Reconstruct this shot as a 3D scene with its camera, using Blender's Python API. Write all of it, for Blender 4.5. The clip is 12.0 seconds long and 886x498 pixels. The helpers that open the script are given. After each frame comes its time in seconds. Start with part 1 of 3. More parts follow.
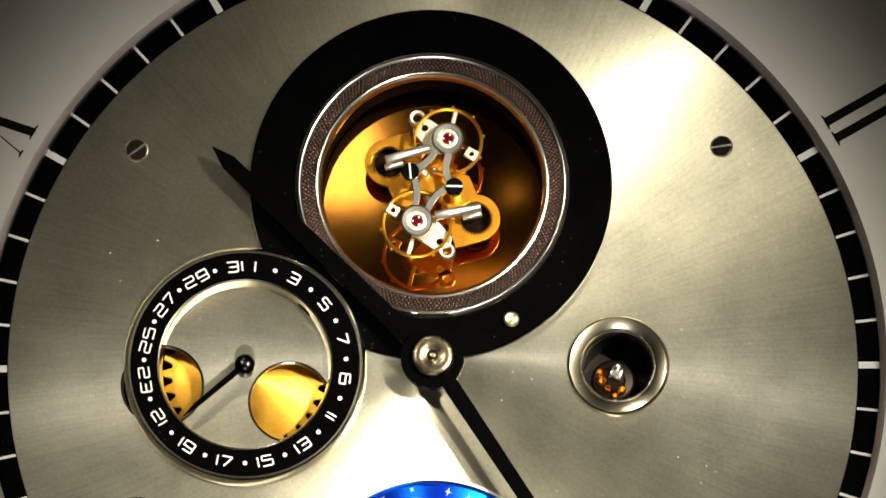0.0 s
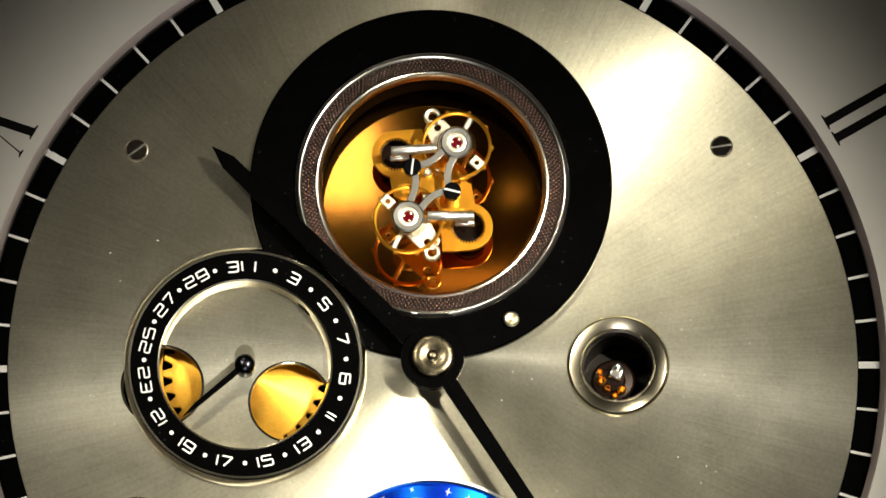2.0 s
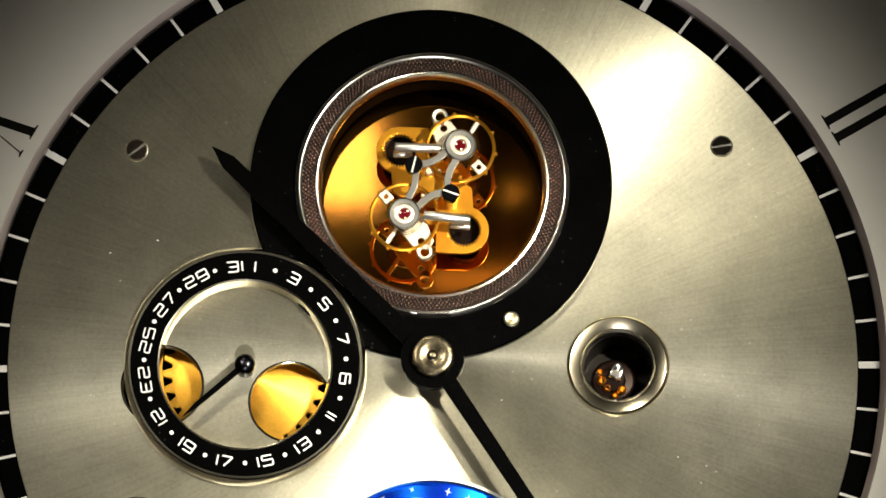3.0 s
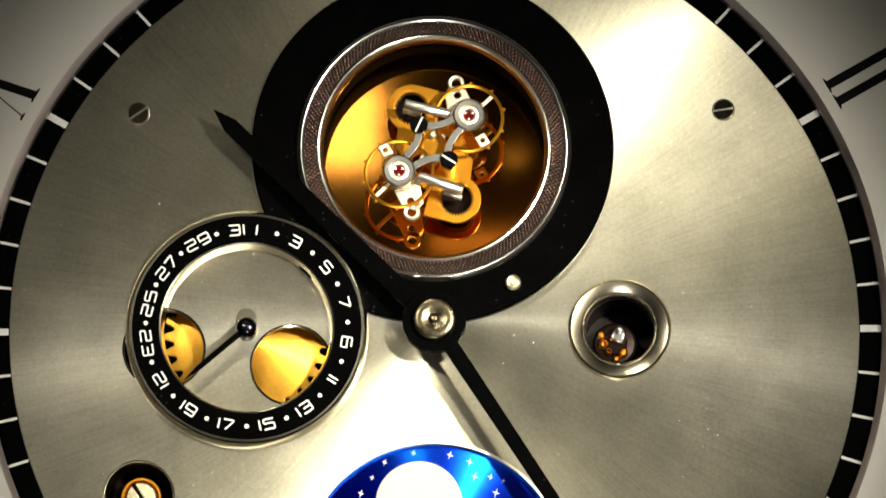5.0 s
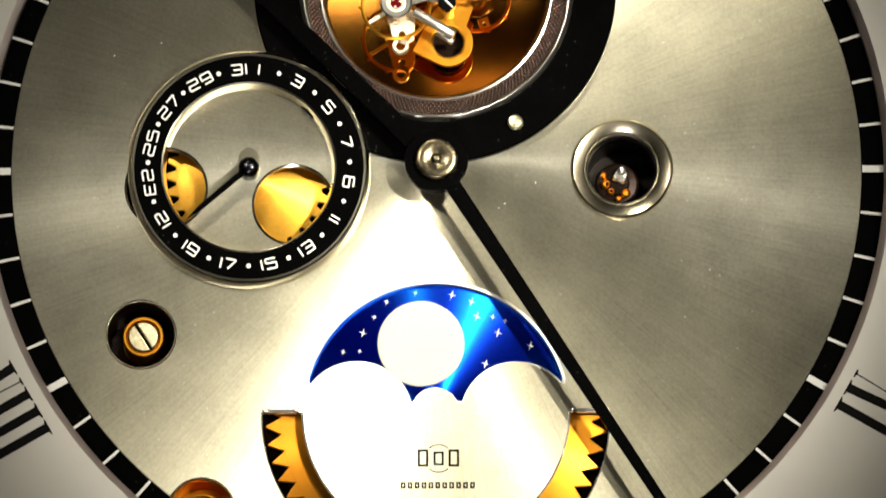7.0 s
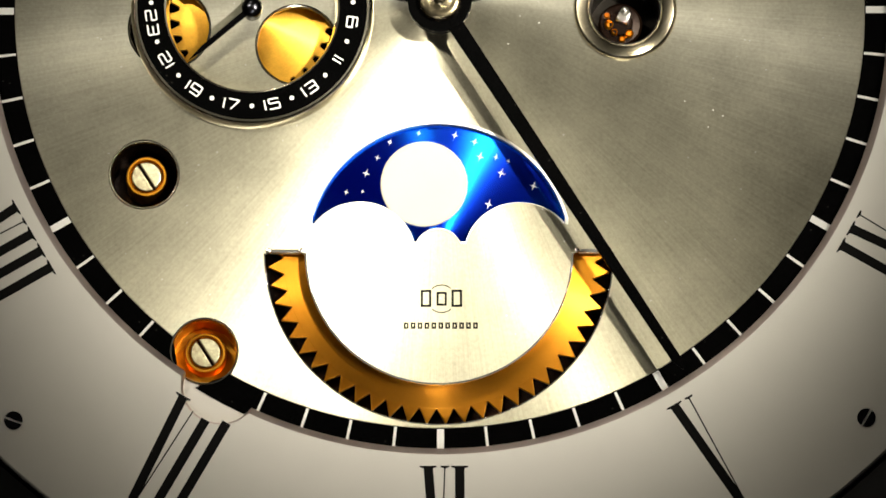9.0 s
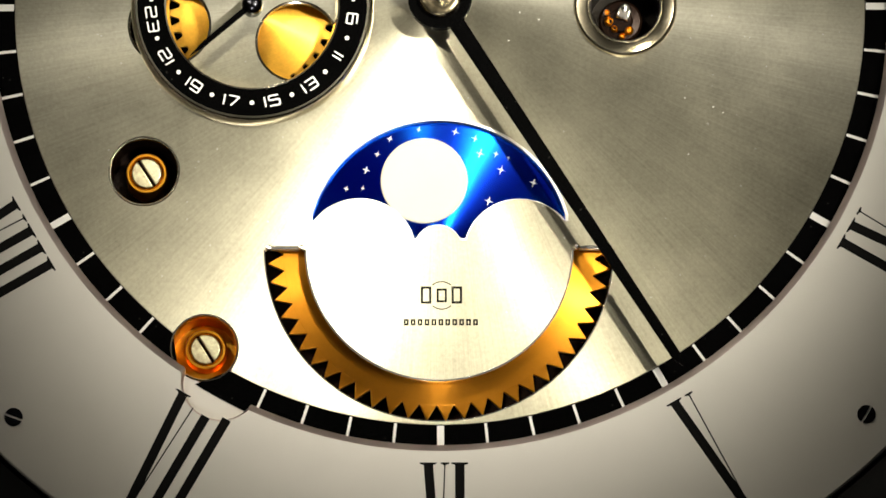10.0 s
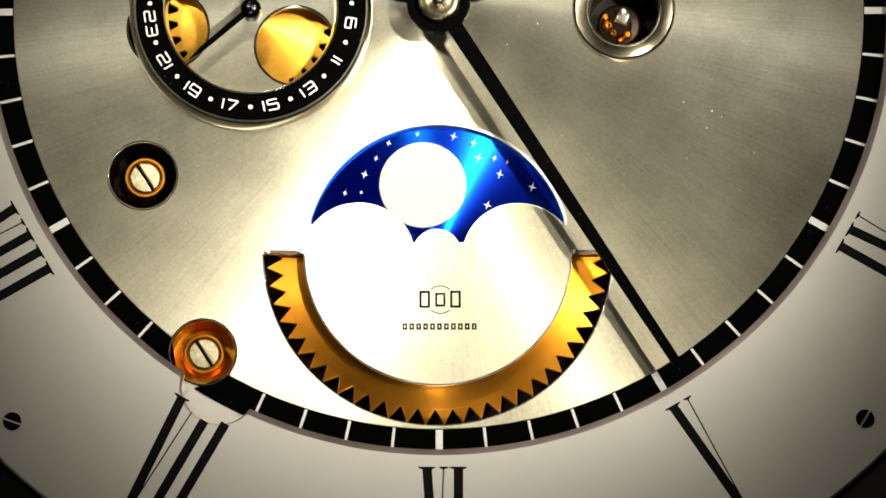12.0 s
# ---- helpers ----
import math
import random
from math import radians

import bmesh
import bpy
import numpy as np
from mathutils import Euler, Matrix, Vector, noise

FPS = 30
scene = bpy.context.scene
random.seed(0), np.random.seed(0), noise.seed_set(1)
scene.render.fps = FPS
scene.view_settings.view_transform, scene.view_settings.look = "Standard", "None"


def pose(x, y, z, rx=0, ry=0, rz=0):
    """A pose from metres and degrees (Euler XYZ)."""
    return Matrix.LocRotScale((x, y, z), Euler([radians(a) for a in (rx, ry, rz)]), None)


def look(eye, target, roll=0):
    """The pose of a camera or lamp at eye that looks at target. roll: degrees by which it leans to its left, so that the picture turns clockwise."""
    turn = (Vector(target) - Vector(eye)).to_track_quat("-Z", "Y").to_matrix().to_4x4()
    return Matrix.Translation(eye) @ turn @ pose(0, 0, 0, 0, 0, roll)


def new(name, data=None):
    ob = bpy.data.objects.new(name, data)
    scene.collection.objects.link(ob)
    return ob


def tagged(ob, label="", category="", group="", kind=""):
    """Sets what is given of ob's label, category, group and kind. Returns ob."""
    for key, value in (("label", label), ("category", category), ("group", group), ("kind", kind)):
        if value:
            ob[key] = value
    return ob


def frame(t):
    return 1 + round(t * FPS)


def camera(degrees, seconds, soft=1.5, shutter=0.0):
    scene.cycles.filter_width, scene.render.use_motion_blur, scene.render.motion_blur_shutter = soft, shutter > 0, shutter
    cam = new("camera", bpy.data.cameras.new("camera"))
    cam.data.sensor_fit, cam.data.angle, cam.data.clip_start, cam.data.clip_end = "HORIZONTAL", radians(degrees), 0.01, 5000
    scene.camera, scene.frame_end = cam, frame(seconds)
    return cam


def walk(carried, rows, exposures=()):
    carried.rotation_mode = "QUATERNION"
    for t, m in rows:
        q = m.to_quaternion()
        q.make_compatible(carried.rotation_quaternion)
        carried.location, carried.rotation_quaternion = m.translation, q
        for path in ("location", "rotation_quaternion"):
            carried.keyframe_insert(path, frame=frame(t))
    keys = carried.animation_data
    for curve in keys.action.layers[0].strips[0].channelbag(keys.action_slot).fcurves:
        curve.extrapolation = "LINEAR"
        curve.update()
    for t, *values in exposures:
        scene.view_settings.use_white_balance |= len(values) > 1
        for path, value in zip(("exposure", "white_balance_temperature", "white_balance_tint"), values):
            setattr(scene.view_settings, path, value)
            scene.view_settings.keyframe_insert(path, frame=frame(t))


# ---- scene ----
# One fixed tripod, a long lens that tilts down from the upper to the lower half of the dial.
cam = camera(5.5, 12.0, soft=1.6, shutter=0.5)
EYE = (0.00174, -2.11235, -0.50020)


def aim(dx, dy):
    """The camera's turn, after the picture has slid by so many steps across and up."""
    el = radians(14.0546 - 2.2384 * dy / 637.9)
    az = radians(0.0219 - 0.0524 * dx / 12.6)
    f = Vector((math.sin(az) * math.cos(el), math.cos(az) * math.cos(el), math.sin(el)))
    return look(EYE, Vector(EYE) + f, -0.262 + 0.162 * dy / 637.9)


SLIDE = [(0, 0, 0), (2.5, 0, 0), (3.6, 0.2, 1.0), (4.0, 0.7, 3.5), (4.3, 1.2, 10), (4.5, 1.6, 18), (5.0, 2.8, 65), (5.5, 3.2, 123),
         (6.0, 4.4, 190), (6.5, 5.6, 265), (7.0, 7.0, 348.5), (7.5, 8.6, 430.5), (7.7, 9.2, 466), (8.2, 10.8, 551), (8.7, 12.0, 612),
         (9.1, 12.5, 635), (9.3, 12.6, 639), (9.5, 12.6, 638.5), (10.0, 12.5, 637), (10.5, 12.0, 634.5), (11.0, 10.6, 630.5),
         (11.5, 10.4, 629.5), (12.0, 10.4, 629.5)]
walk(cam, [(t, aim(dx, dy)) for t, dx, dy in SLIDE])

# ---- light: a dim showroom with narrow spots from both sides, above and below ----
world = bpy.data.worlds.new("showroom")
world.use_nodes = True
world.node_tree.nodes["Background"].inputs[0].default_value = (1.0, 0.9, 0.75, 1)
world.node_tree.nodes["Background"].inputs[1].default_value = 0.010
scene.world = world
scene.view_settings.exposure = -0.31


def spot(name, eye, target, power, cone, radius, colour, blend=1.0):
    d = bpy.data.lights.new(name, "SPOT")
    d.energy, d.spot_size, d.spot_blend, d.shadow_soft_size, d.color = power, radians(cone), blend, radius, colour
    ob = new(name, d)
    ob.matrix_world = look(eye, target)
    return ob


def panel(name, eye, target, power, wide, high, colour):
    d = bpy.data.lights.new(name, "AREA")
    d.shape, d.size, d.size_y, d.energy, d.color = "RECTANGLE", wide, high, power, colour
    ob = new(name, d)
    ob.matrix_world = look(eye, target)
    return ob


spot("showroom_spot", (0.54, -1.2, 0.03), (0.004, 0, -0.004), 150, 9.4, 0.032, (1.0, 0.94, 0.79), 1.0)
spot("upper_spot", (0.56, -1.2, 0.36), (0.0, 0, -0.05), 30, 9.2, 0.022, (1.0, 0.92, 0.75), 1.0)
spot("left_spot", (-0.54, -1.2, 0.44), (-0.016, 0, -0.035), 36, 10.6, 0.05, (1.0, 0.92, 0.77), 1.0)
# added fill from above, to lift the plate right of the hub
spot("right_fill_spot", (-0.15, -0.72, 0.75), (0.03, 0, 0.004), 17, 9.0, 0.09, (1.0, 0.93, 0.76))
spot("lower_spot", (0.0, -0.95, -0.72), (0, 0, 0.0), 25, 12, 0.012, (1.0, 0.96, 0.92))
panel("room_light", (0, -2.0, 1.28), (0, -1.9, -1.0), 0.55, 0.8, 0.8, (1.0, 0.92, 0.8))
# small unseen panels, added and sized for the patches mirrored in the gilt floor
panel("left_patch_panel", (-0.043, -2.1, 0.603), (0, 0, 0.04), 0.024, 0.030, 0.040, (1.0, 0.88, 0.66))
panel("glint_panel", (0.037, -2.1, 0.587), (0, 0, 0.04), 0.0002, 0.006, 0.003, (1.0, 0.82, 0.5))
panel("low_patch_panel", (0.02, -2.1, 0.545), (0, 0, 0.04), 0.0018, 0.045, 0.007, (1.0, 0.62, 0.26))

# ---- materials ----


def node(t, kind, **sockets):
    n = t.nodes.new(kind)
    for k, v in sockets.items():
        s = n.inputs[int(k[1:])] if k[0] == "i" and k[1:].isdigit() else n.inputs[k.replace("_", " ")]
        if isinstance(v, bpy.types.NodeSocket):
            t.links.new(v, s)
        else:
            s.default_value = v
    return n


def maths(t, op, a, b=0.0, clamp=False):
    n = node(t, "ShaderNodeMath", i0=a, i1=b)
    n.operation, n.use_clamp = op, clamp
    return n.outputs[0]


def vmath(t, op, a, b=(0, 0, 0)):
    n = node(t, "ShaderNodeVectorMath", i0=a, i1=b)
    n.operation = op
    return n.outputs[0]


def ramp(t, fac, stops):
    n = node(t, "ShaderNodeValToRGB", Fac=fac)
    e = n.color_ramp.elements
    while len(e) < len(stops):
        e.new(0.5)
    for el, (p, c) in zip(e, stops):
        el.position, el.color = p, (*c, 1) if len(c) == 3 else c
    return n.outputs[0]


def mix(t, fac, a, b):
    n = t.nodes.new("ShaderNodeMix")
    n.data_type = "RGBA"
    for i, v in ((0, fac), (6, a), (7, b)):
        if isinstance(v, bpy.types.NodeSocket):
            t.links.new(v, n.inputs[i])
        else:
            n.inputs[i].default_value = v if i == 0 else (*v, 1)
    return n.outputs[2]


def surface(name, colour, rough, metal=0.0, grain=60.0, vary=0.12, bump=0.0, dust=0.0, coat=0.0, spec=0.5):
    """A material with fine grain, broad stains and some dust; grain: cells per centimetre."""
    m = bpy.data.materials.new(name)
    m.use_nodes = True
    t = m.node_tree
    b = t.nodes["Principled BSDF"]
    co = t.nodes.new("ShaderNodeTexCoord").outputs["Object"]
    fine = node(t, "ShaderNodeTexNoise", Vector=co, Scale=grain * 100, Detail=3.0).outputs[0]
    broad = node(t, "ShaderNodeTexNoise", Vector=co, Scale=90.0, Detail=4.0).outputs[0]
    both = maths(t, "ADD", maths(t, "MULTIPLY", fine, 0.5), maths(t, "MULTIPLY", broad, 0.5))
    dark = tuple(c * (1 - vary) for c in colour)
    light = tuple(min(1, c * (1 + vary)) for c in colour)
    col = ramp(t, both, [(0.3, dark), (0.7, light)])
    if dust:
        vor = node(t, "ShaderNodeTexVoronoi", Vector=co, Scale=420.0)
        speck = maths(t, "MULTIPLY", maths(t, "LESS_THAN", vor.outputs[0], 0.09), maths(t, "GREATER_THAN", broad, 0.5))
        col = mix(t, maths(t, "MULTIPLY", speck, dust), col, (0.8, 0.77, 0.7))
    t.links.new(col, b.inputs["Base Color"])
    t.links.new(maths(t, "ADD", maths(t, "MULTIPLY", both, rough * 0.6), rough * 0.7), b.inputs["Roughness"])
    b.inputs["Metallic"].default_value = metal
    b.inputs["Coat Weight"].default_value = coat
    b.inputs["Specular IOR Level"].default_value = spec
    if bump:
        t.links.new(node(t, "ShaderNodeBump", Strength=bump, Distance=0.00005, Height=fine).outputs[0], b.inputs["Normal"])
    return m


def sunray(name, centre, colour, rough, aniso, dust=0.0, streak=0.12, rings=False, metal=1.0, keen=0.0, glint=None):
    """Metal brushed in rays from a centre (mm on the dial), or turned in rings round it."""
    m = bpy.data.materials.new(name)
    m.use_nodes = True
    t = m.node_tree
    b = t.nodes["Principled BSDF"]
    pos = t.nodes.new("ShaderNodeNewGeometry").outputs["Position"]
    rel = vmath(t, "SUBTRACT", pos, (centre[0] / 1000, 0, centre[1] / 1000))
    flat = vmath(t, "MULTIPLY", rel, (1, 0, 1))
    ray = vmath(t, "NORMALIZE", flat)
    across = vmath(t, "CROSS_PRODUCT", ray, (0, 1, 0))
    dist = node(t, "ShaderNodeVectorMath", i0=flat)
    dist.operation = "LENGTH"
    # rays: noise stretched along the radius
    sc = node(t, "ShaderNodeVectorMath", i0=ray, i1=(1, 1, 1))
    sc.operation = "MULTIPLY"
    shift = node(t, "ShaderNodeCombineXYZ", X=0.0, Y=maths(t, "MULTIPLY", dist.outputs["Value"], 0.25), Z=0.0).outputs[0]
    co = vmath(t, "ADD", ray, shift)
    if rings:
        co = node(t, "ShaderNodeCombineXYZ", X=maths(t, "MULTIPLY", dist.outputs["Value"], 14.0)).outputs[0]
    fine = node(t, "ShaderNodeTexNoise", Vector=co, Scale=170.0, Detail=4.0, Roughness=0.7).outputs[0]
    soft = node(t, "ShaderNodeTexNoise", Vector=rel, Scale=55.0, Detail=5.0, Roughness=0.65).outputs[0]
    dark = tuple(c * (1 - streak) for c in colour)
    grit = node(t, "ShaderNodeTexNoise", Vector=rel, Scale=1100.0, Detail=3.0, Roughness=0.7).outputs[0]
    fine = maths(t, "ADD", maths(t, "MULTIPLY", fine, 0.48), maths(t, "MULTIPLY", grit, 0.52))
    col = ramp(t, maths(t, "ADD", maths(t, "MULTIPLY", fine, 0.64), maths(t, "MULTIPLY", soft, 0.36)), [(0.36, dark), (0.62, colour)])
    if dust:
        vor = node(t, "ShaderNodeTexVoronoi", Vector=rel, Scale=330.0)
        speck = maths(t, "MULTIPLY", maths(t, "LESS_THAN", vor.outputs[0], maths(t, "MULTIPLY", grit, 0.13)), maths(t, "GREATER_THAN", soft, 0.47))
        col = mix(t, maths(t, "MULTIPLY", speck, dust), col, (1.0, 0.97, 0.9))
        t.links.new(maths(t, "SUBTRACT", 0.92, maths(t, "MULTIPLY", speck, 0.92)), b.inputs["Metallic"])
    else:
        b.inputs["Metallic"].default_value = metal
    t.links.new(col, b.inputs["Base Color"])
    t.links.new(maths(t, "ADD", maths(t, "MULTIPLY", maths(t, "ADD", fine, soft), rough * 0.3), rough * 0.7), b.inputs["Roughness"])
    b.inputs["Anisotropic"].default_value = aniso
    t.links.new(ray if rings else across, b.inputs["Tangent"])
    t.links.new(node(t, "ShaderNodeBump", Strength=0.45, Distance=0.00002, Height=fine).outputs[0], b.inputs["Normal"])
    if keen:
        # the deeper cuts of the brush, cleaner than the rest
        g = node(t, "ShaderNodeBsdfAnisotropic", Color=(*glint, 1) if glint else col, Roughness=0.23, Anisotropy=-0.72, Tangent=ray if rings else across)
        mx = node(t, "ShaderNodeMixShader", Fac=keen, i1=b.outputs[0], i2=g.outputs[0])
        t.links.new(mx.outputs[0], t.nodes["Material Output"].inputs[0])
    return m


STEEL_RAY = sunray("brushed_steel", (0, 3), (0.73, 0.69, 0.52), 0.39, 0.875, dust=0.6, streak=0.36, keen=0.36)
BLUE = sunray("blue_sunray", (-0.3, -58), (0.001, 0.006, 0.62), 0.24, 0.9, streak=0.25, metal=0.88, keen=0.4, glint=(0.001, 0.17, 0.90))
GEAR_GOLD = sunray("turned_gilt", (-0.3, -58.3), (0.84, 0.33, 0.025), 0.36, 0.84, rings=True, keen=0.35)
DATE_GOLD = sunray("turned_gilt_date", (-44.1, 0), (0.95, 0.50, 0.06), 0.40, 0.8, streak=0.3, rings=True, keen=0.25)
# shade as colour: the winding bore and the gaps of the knurl
WALL = surface("recess_black", (0.016, 0.014, 0.012), 0.45, 1.0)
STEEL = surface("polished_steel", (0.90, 0.86, 0.78), 0.20, 1.0)
SATIN = surface("satin_steel", (0.30, 0.29, 0.26), 0.34, 1.0, bump=0.2)
NICKEL = surface("pale_nickel", (0.90, 0.82, 0.64), 0.40, 1.0)
ROSE = surface("rose_steel", (0.80, 0.69, 0.66), 0.40, 1.0)
BLACK = surface("black_lacquer", (0.0008, 0.0008, 0.0008), 0.25, 0.0, vary=0.4, dust=0.02, spec=0.03)
INK = surface("black_print", (0.002, 0.0018, 0.0015), 0.5, 0.0, vary=0.3, spec=0.08)
WHITE = surface("white_dial", (0.76, 0.73, 0.66), 0.42, 0.0, vary=0.03, bump=0.05)
PRINT = surface("white_print", (0.88, 0.87, 0.83), 0.5, 0.0, vary=0.03)
GOLD = surface("gilt_brass", (0.86, 0.38, 0.03), 0.31, 1.0, vary=0.15, bump=0.15)
DARKGOLD = surface("dark_gilt", (0.62, 0.33, 0.08), 0.16, 1.0, vary=0.2)
MIRRORGOLD = surface("mirror_gilt", (0.66, 0.28, 0.045), 0.04, 1.0, vary=0.35)
BLUED = surface("blued_steel", (0.03, 0.03, 0.035), 0.2, 1.0)
CAPSTEEL = surface("worn_steel", (0.19, 0.16, 0.10), 0.26, 1.0, grain=16, vary=0.4, bump=0.8)
HEAD = surface("screw_head", (1.0, 0.82, 0.48), 0.36, 1.0, grain=14, vary=0.45, bump=0.9)
DARKSTEEL = surface("dark_steel", (0.14, 0.12, 0.10), 0.16, 1.0, vary=0.3)
CHROME = surface("warm_chrome", (0.88, 0.82, 0.66), 0.15, 1.0, vary=0.1)
KNURL = surface("knurled_steel", (0.95, 0.76, 0.70), 0.15, 1.0)
POLISH = surface("polished_chrome", (0.74, 0.66, 0.48), 0.20, 1.0, vary=0.15)
BRIGHT = surface("bright_nickel", (0.88, 0.86, 0.80), 0.38, 1.0, vary=0.05)
RUBY = surface("ruby", (0.12, 0.004, 0.008), 0.08, 0.0, coat=1.0)
MOON = surface("moon_enamel", (0.62, 0.58, 0.48), 0.35, 0.0, vary=0.04, coat=0.3)
STAR = surface("silver_star", (0.85, 0.86, 0.88), 0.35, 0.6)
# dark red-brown for sunk parts, with the shade of the recess in it
BORE = surface("shaded_recess", (0.02, 0.010, 0.006), 0.2, 0.6, vary=0.4)
PAINT = surface("dark_wall_paint", (0.10, 0.095, 0.085), 0.6, 0.0, grain=3, vary=0.08, bump=0.1)
CARPET = surface("grey_floor", (0.09, 0.085, 0.08), 0.7, 0.0, grain=8, vary=0.2, bump=0.3)
# near black without gloss: the well wall's deep shade as colour
MATT = surface("well_shade_black", (0.0006, 0.0005, 0.0005), 0.9, 0.0, vary=0.3, spec=0.02)
CASE = surface("black_case", (0.001, 0.001, 0.001), 0.5, 0.0, vary=0.3, spec=0.2)

# ---- shaping, in millimetres on the dial: x to the right, y up, h out of the dial ----


def W(x, y, h):
    return Vector((x, -h, y)) * 0.001


def ring_of(cx, cy, r, n=96):
    return [(cx + r * math.cos(2 * math.pi * i / n), cy + r * math.sin(2 * math.pi * i / n)) for i in range(n)]


def clock(r, deg):
    """A point at radius r and a clock angle in degrees from twelve."""
    return r * math.sin(radians(deg)), r * math.cos(radians(deg))


def turned(pts, deg, cx=0.0, cy=0.0):
    """Points turned clockwise, then moved."""
    c, s = math.cos(radians(deg)), math.sin(radians(deg))
    return [(x * c + y * s + cx, -x * s + y * c + cy) for x, y in pts]


def cut(loops, h0, h1, bevel=0.0):
    """A plate between two heights, out of outlines; inner outlines are holes."""
    cu = bpy.data.curves.new("outline", "CURVE")
    cu.dimensions, cu.fill_mode = "2D", "BOTH"
    cu.extrude, cu.bevel_depth, cu.bevel_resolution, cu.offset = max((h1 - h0) / 2 - bevel, 0.0), bevel, 1, -bevel
    for pts in loops:
        s = cu.splines.new("POLY")
        s.points.add(len(pts) - 1)
        s.points.foreach_set("co", [c for x, y in pts for c in (x, y, 0, 1)])
        s.use_cyclic_u = True
    return from_curve(cu, (h0 + h1) / 2)


def from_curve(cu, h):
    ob = bpy.data.objects.new("outline", cu)
    me = bpy.data.meshes.new_from_object(ob)
    bm = bmesh.new()
    bm.from_mesh(me)
    for v in bm.verts:
        v.co = W(v.co.x, v.co.y, v.co.z + h)
    bpy.data.objects.remove(ob)
    bpy.data.meshes.remove(me)
    bpy.data.curves.remove(cu)
    bmesh.ops.remove_doubles(bm, verts=bm.verts, dist=1e-7)
    bmesh.ops.recalc_face_normals(bm, faces=bm.faces)
    bm.normal_update()
    for f in bm.faces:
        f.smooth = abs(f.normal.y) < 0.98
    return bm


def band(pts, w):
    """A strip of width w along a bent line."""
    left, right = [], []
    for i, p in enumerate(pts):
        a, b = Vector(pts[max(i - 1, 0)]), Vector(pts[min(i + 1, len(pts) - 1)])
        d = (b - a).normalized()
        n = Vector((-d.y, d.x)) * w / 2
        left.append((p[0] + n.x, p[1] + n.y))
        right.append((p[0] - n.x, p[1] - n.y))
    return left + right[::-1]


def softened(pts, r, n=4):
    """A bent line whose corners are rounded."""
    out = [pts[0]]
    for p, q, s in zip(pts, pts[1:], pts[2:]):
        p, q, s = Vector(p), Vector(q), Vector(s)
        a, b = q + (p - q).normalized() * r, q + (s - q).normalized() * r
        out += [tuple((a * (1 - k / n) + q * (k / n)) * (1 - k / n) + (q * (1 - k / n) + b * (k / n)) * (k / n)) for k in range(n + 1)]
    return out + [pts[-1]]


# wide square digits, in strokes on a field of one by one
STROKES = {"1": [[(0, 0), (0, 1)]], "2": [[(0, 1), (1, 1), (1, 0.5), (0, 0.5), (0, 0), (1, 0)]], "3": [[(0, 1), (1, 1), (1, 0), (0, 0)], [(0.2, 0.5), (0.9, 0.5)]],
           "5": [[(0.95, 1), (0, 1), (0, 0.56), (1, 0.56), (1, 0), (0, 0)]], "7": [[(0, 1), (1, 1), (0.3, 0)]],
           "9": [[(0.1, 0), (1, 0), (1, 1), (0, 1), (0, 0.36)], [(0.08, 0.44), (0.92, 0.44)]]}


def digits(text, cx, cy, turn, h, wide=2.45, tall=2.4, line=0.37):
    x, places = 0.0, []
    for c in text:
        places.append((c, x))
        x += (0.0 if c == "1" else wide) + 1.0
    mid = (x - 1.0) / 2
    bms = []
    for k, (c, x) in enumerate(places):
        for m, st in enumerate(STROKES[c]):
            pts = softened([(x - mid + u * wide, (v - 0.5) * tall) for u, v in st], 0.34)
            bms.append(cut([turned(band(pts, line), turn, cx, cy)], h, h + 0.05 + 0.006 * m))
    return join(*bms)


def lathe(profile, cx, cy, n=96, closed=False):
    """A turned part: (radius, height) points spun about an axis that stands on the dial."""
    return loft([((lambda a, r=r: r), h) for r, h in profile], cx, cy, n, closed)


def loft(loops, cx=0.0, cy=0.0, n=96, closed=False):
    """Skins loops (radius as a function of the clock angle, height)."""
    bm = bmesh.new()
    rows = []
    for fun, h in loops:
        row = []
        for i in range(n):
            a = 360 * i / n
            x, y = clock(fun(a), a)
            row.append(bm.verts.new(W(cx + x, cy + y, h)))
        rows.append(row)
    pairs = list(zip(rows, rows[1:])) + ([(rows[-1], rows[0])] if closed else [])
    for p, q in pairs:
        for i in range(n):
            j = (i + 1) % n
            bm.faces.new((p[i], p[j], q[j], q[i]))
    bmesh.ops.remove_doubles(bm, verts=bm.verts, dist=1e-7)
    bmesh.ops.recalc_face_normals(bm, faces=bm.faces)
    for f in bm.faces:
        f.smooth = True
    return bm


def rod(p, q, r, n=20, cap=0.15):
    """A round bar between two points (x, y, h), with softened ends."""
    bm = bmesh.new()
    a, b = W(*p), W(*q)
    ax = (b - a).normalized()
    u = ax.orthogonal().normalized()
    v = ax.cross(u)
    L, rr, c = (b - a).length, r / 1000, cap / 1000
    rows = [[bm.verts.new(a + ax * s + (u * math.cos(2 * math.pi * i / n) + v * math.sin(2 * math.pi * i / n)) * k) for i in range(n)]
            for s, k in ((0, rr - c), (c, rr), (L - c, rr), (L, rr - c))]
    for x, y in zip(rows, rows[1:]):
        for i in range(n):
            bm.faces.new((x[i], x[(i + 1) % n], y[(i + 1) % n], y[i]))
    bm.faces.new(rows[0])
    bm.faces.new(rows[-1])
    bmesh.ops.recalc_face_normals(bm, faces=bm.faces)
    for f in bm.faces:
        f.smooth = len(f.verts) == 4
    return bm


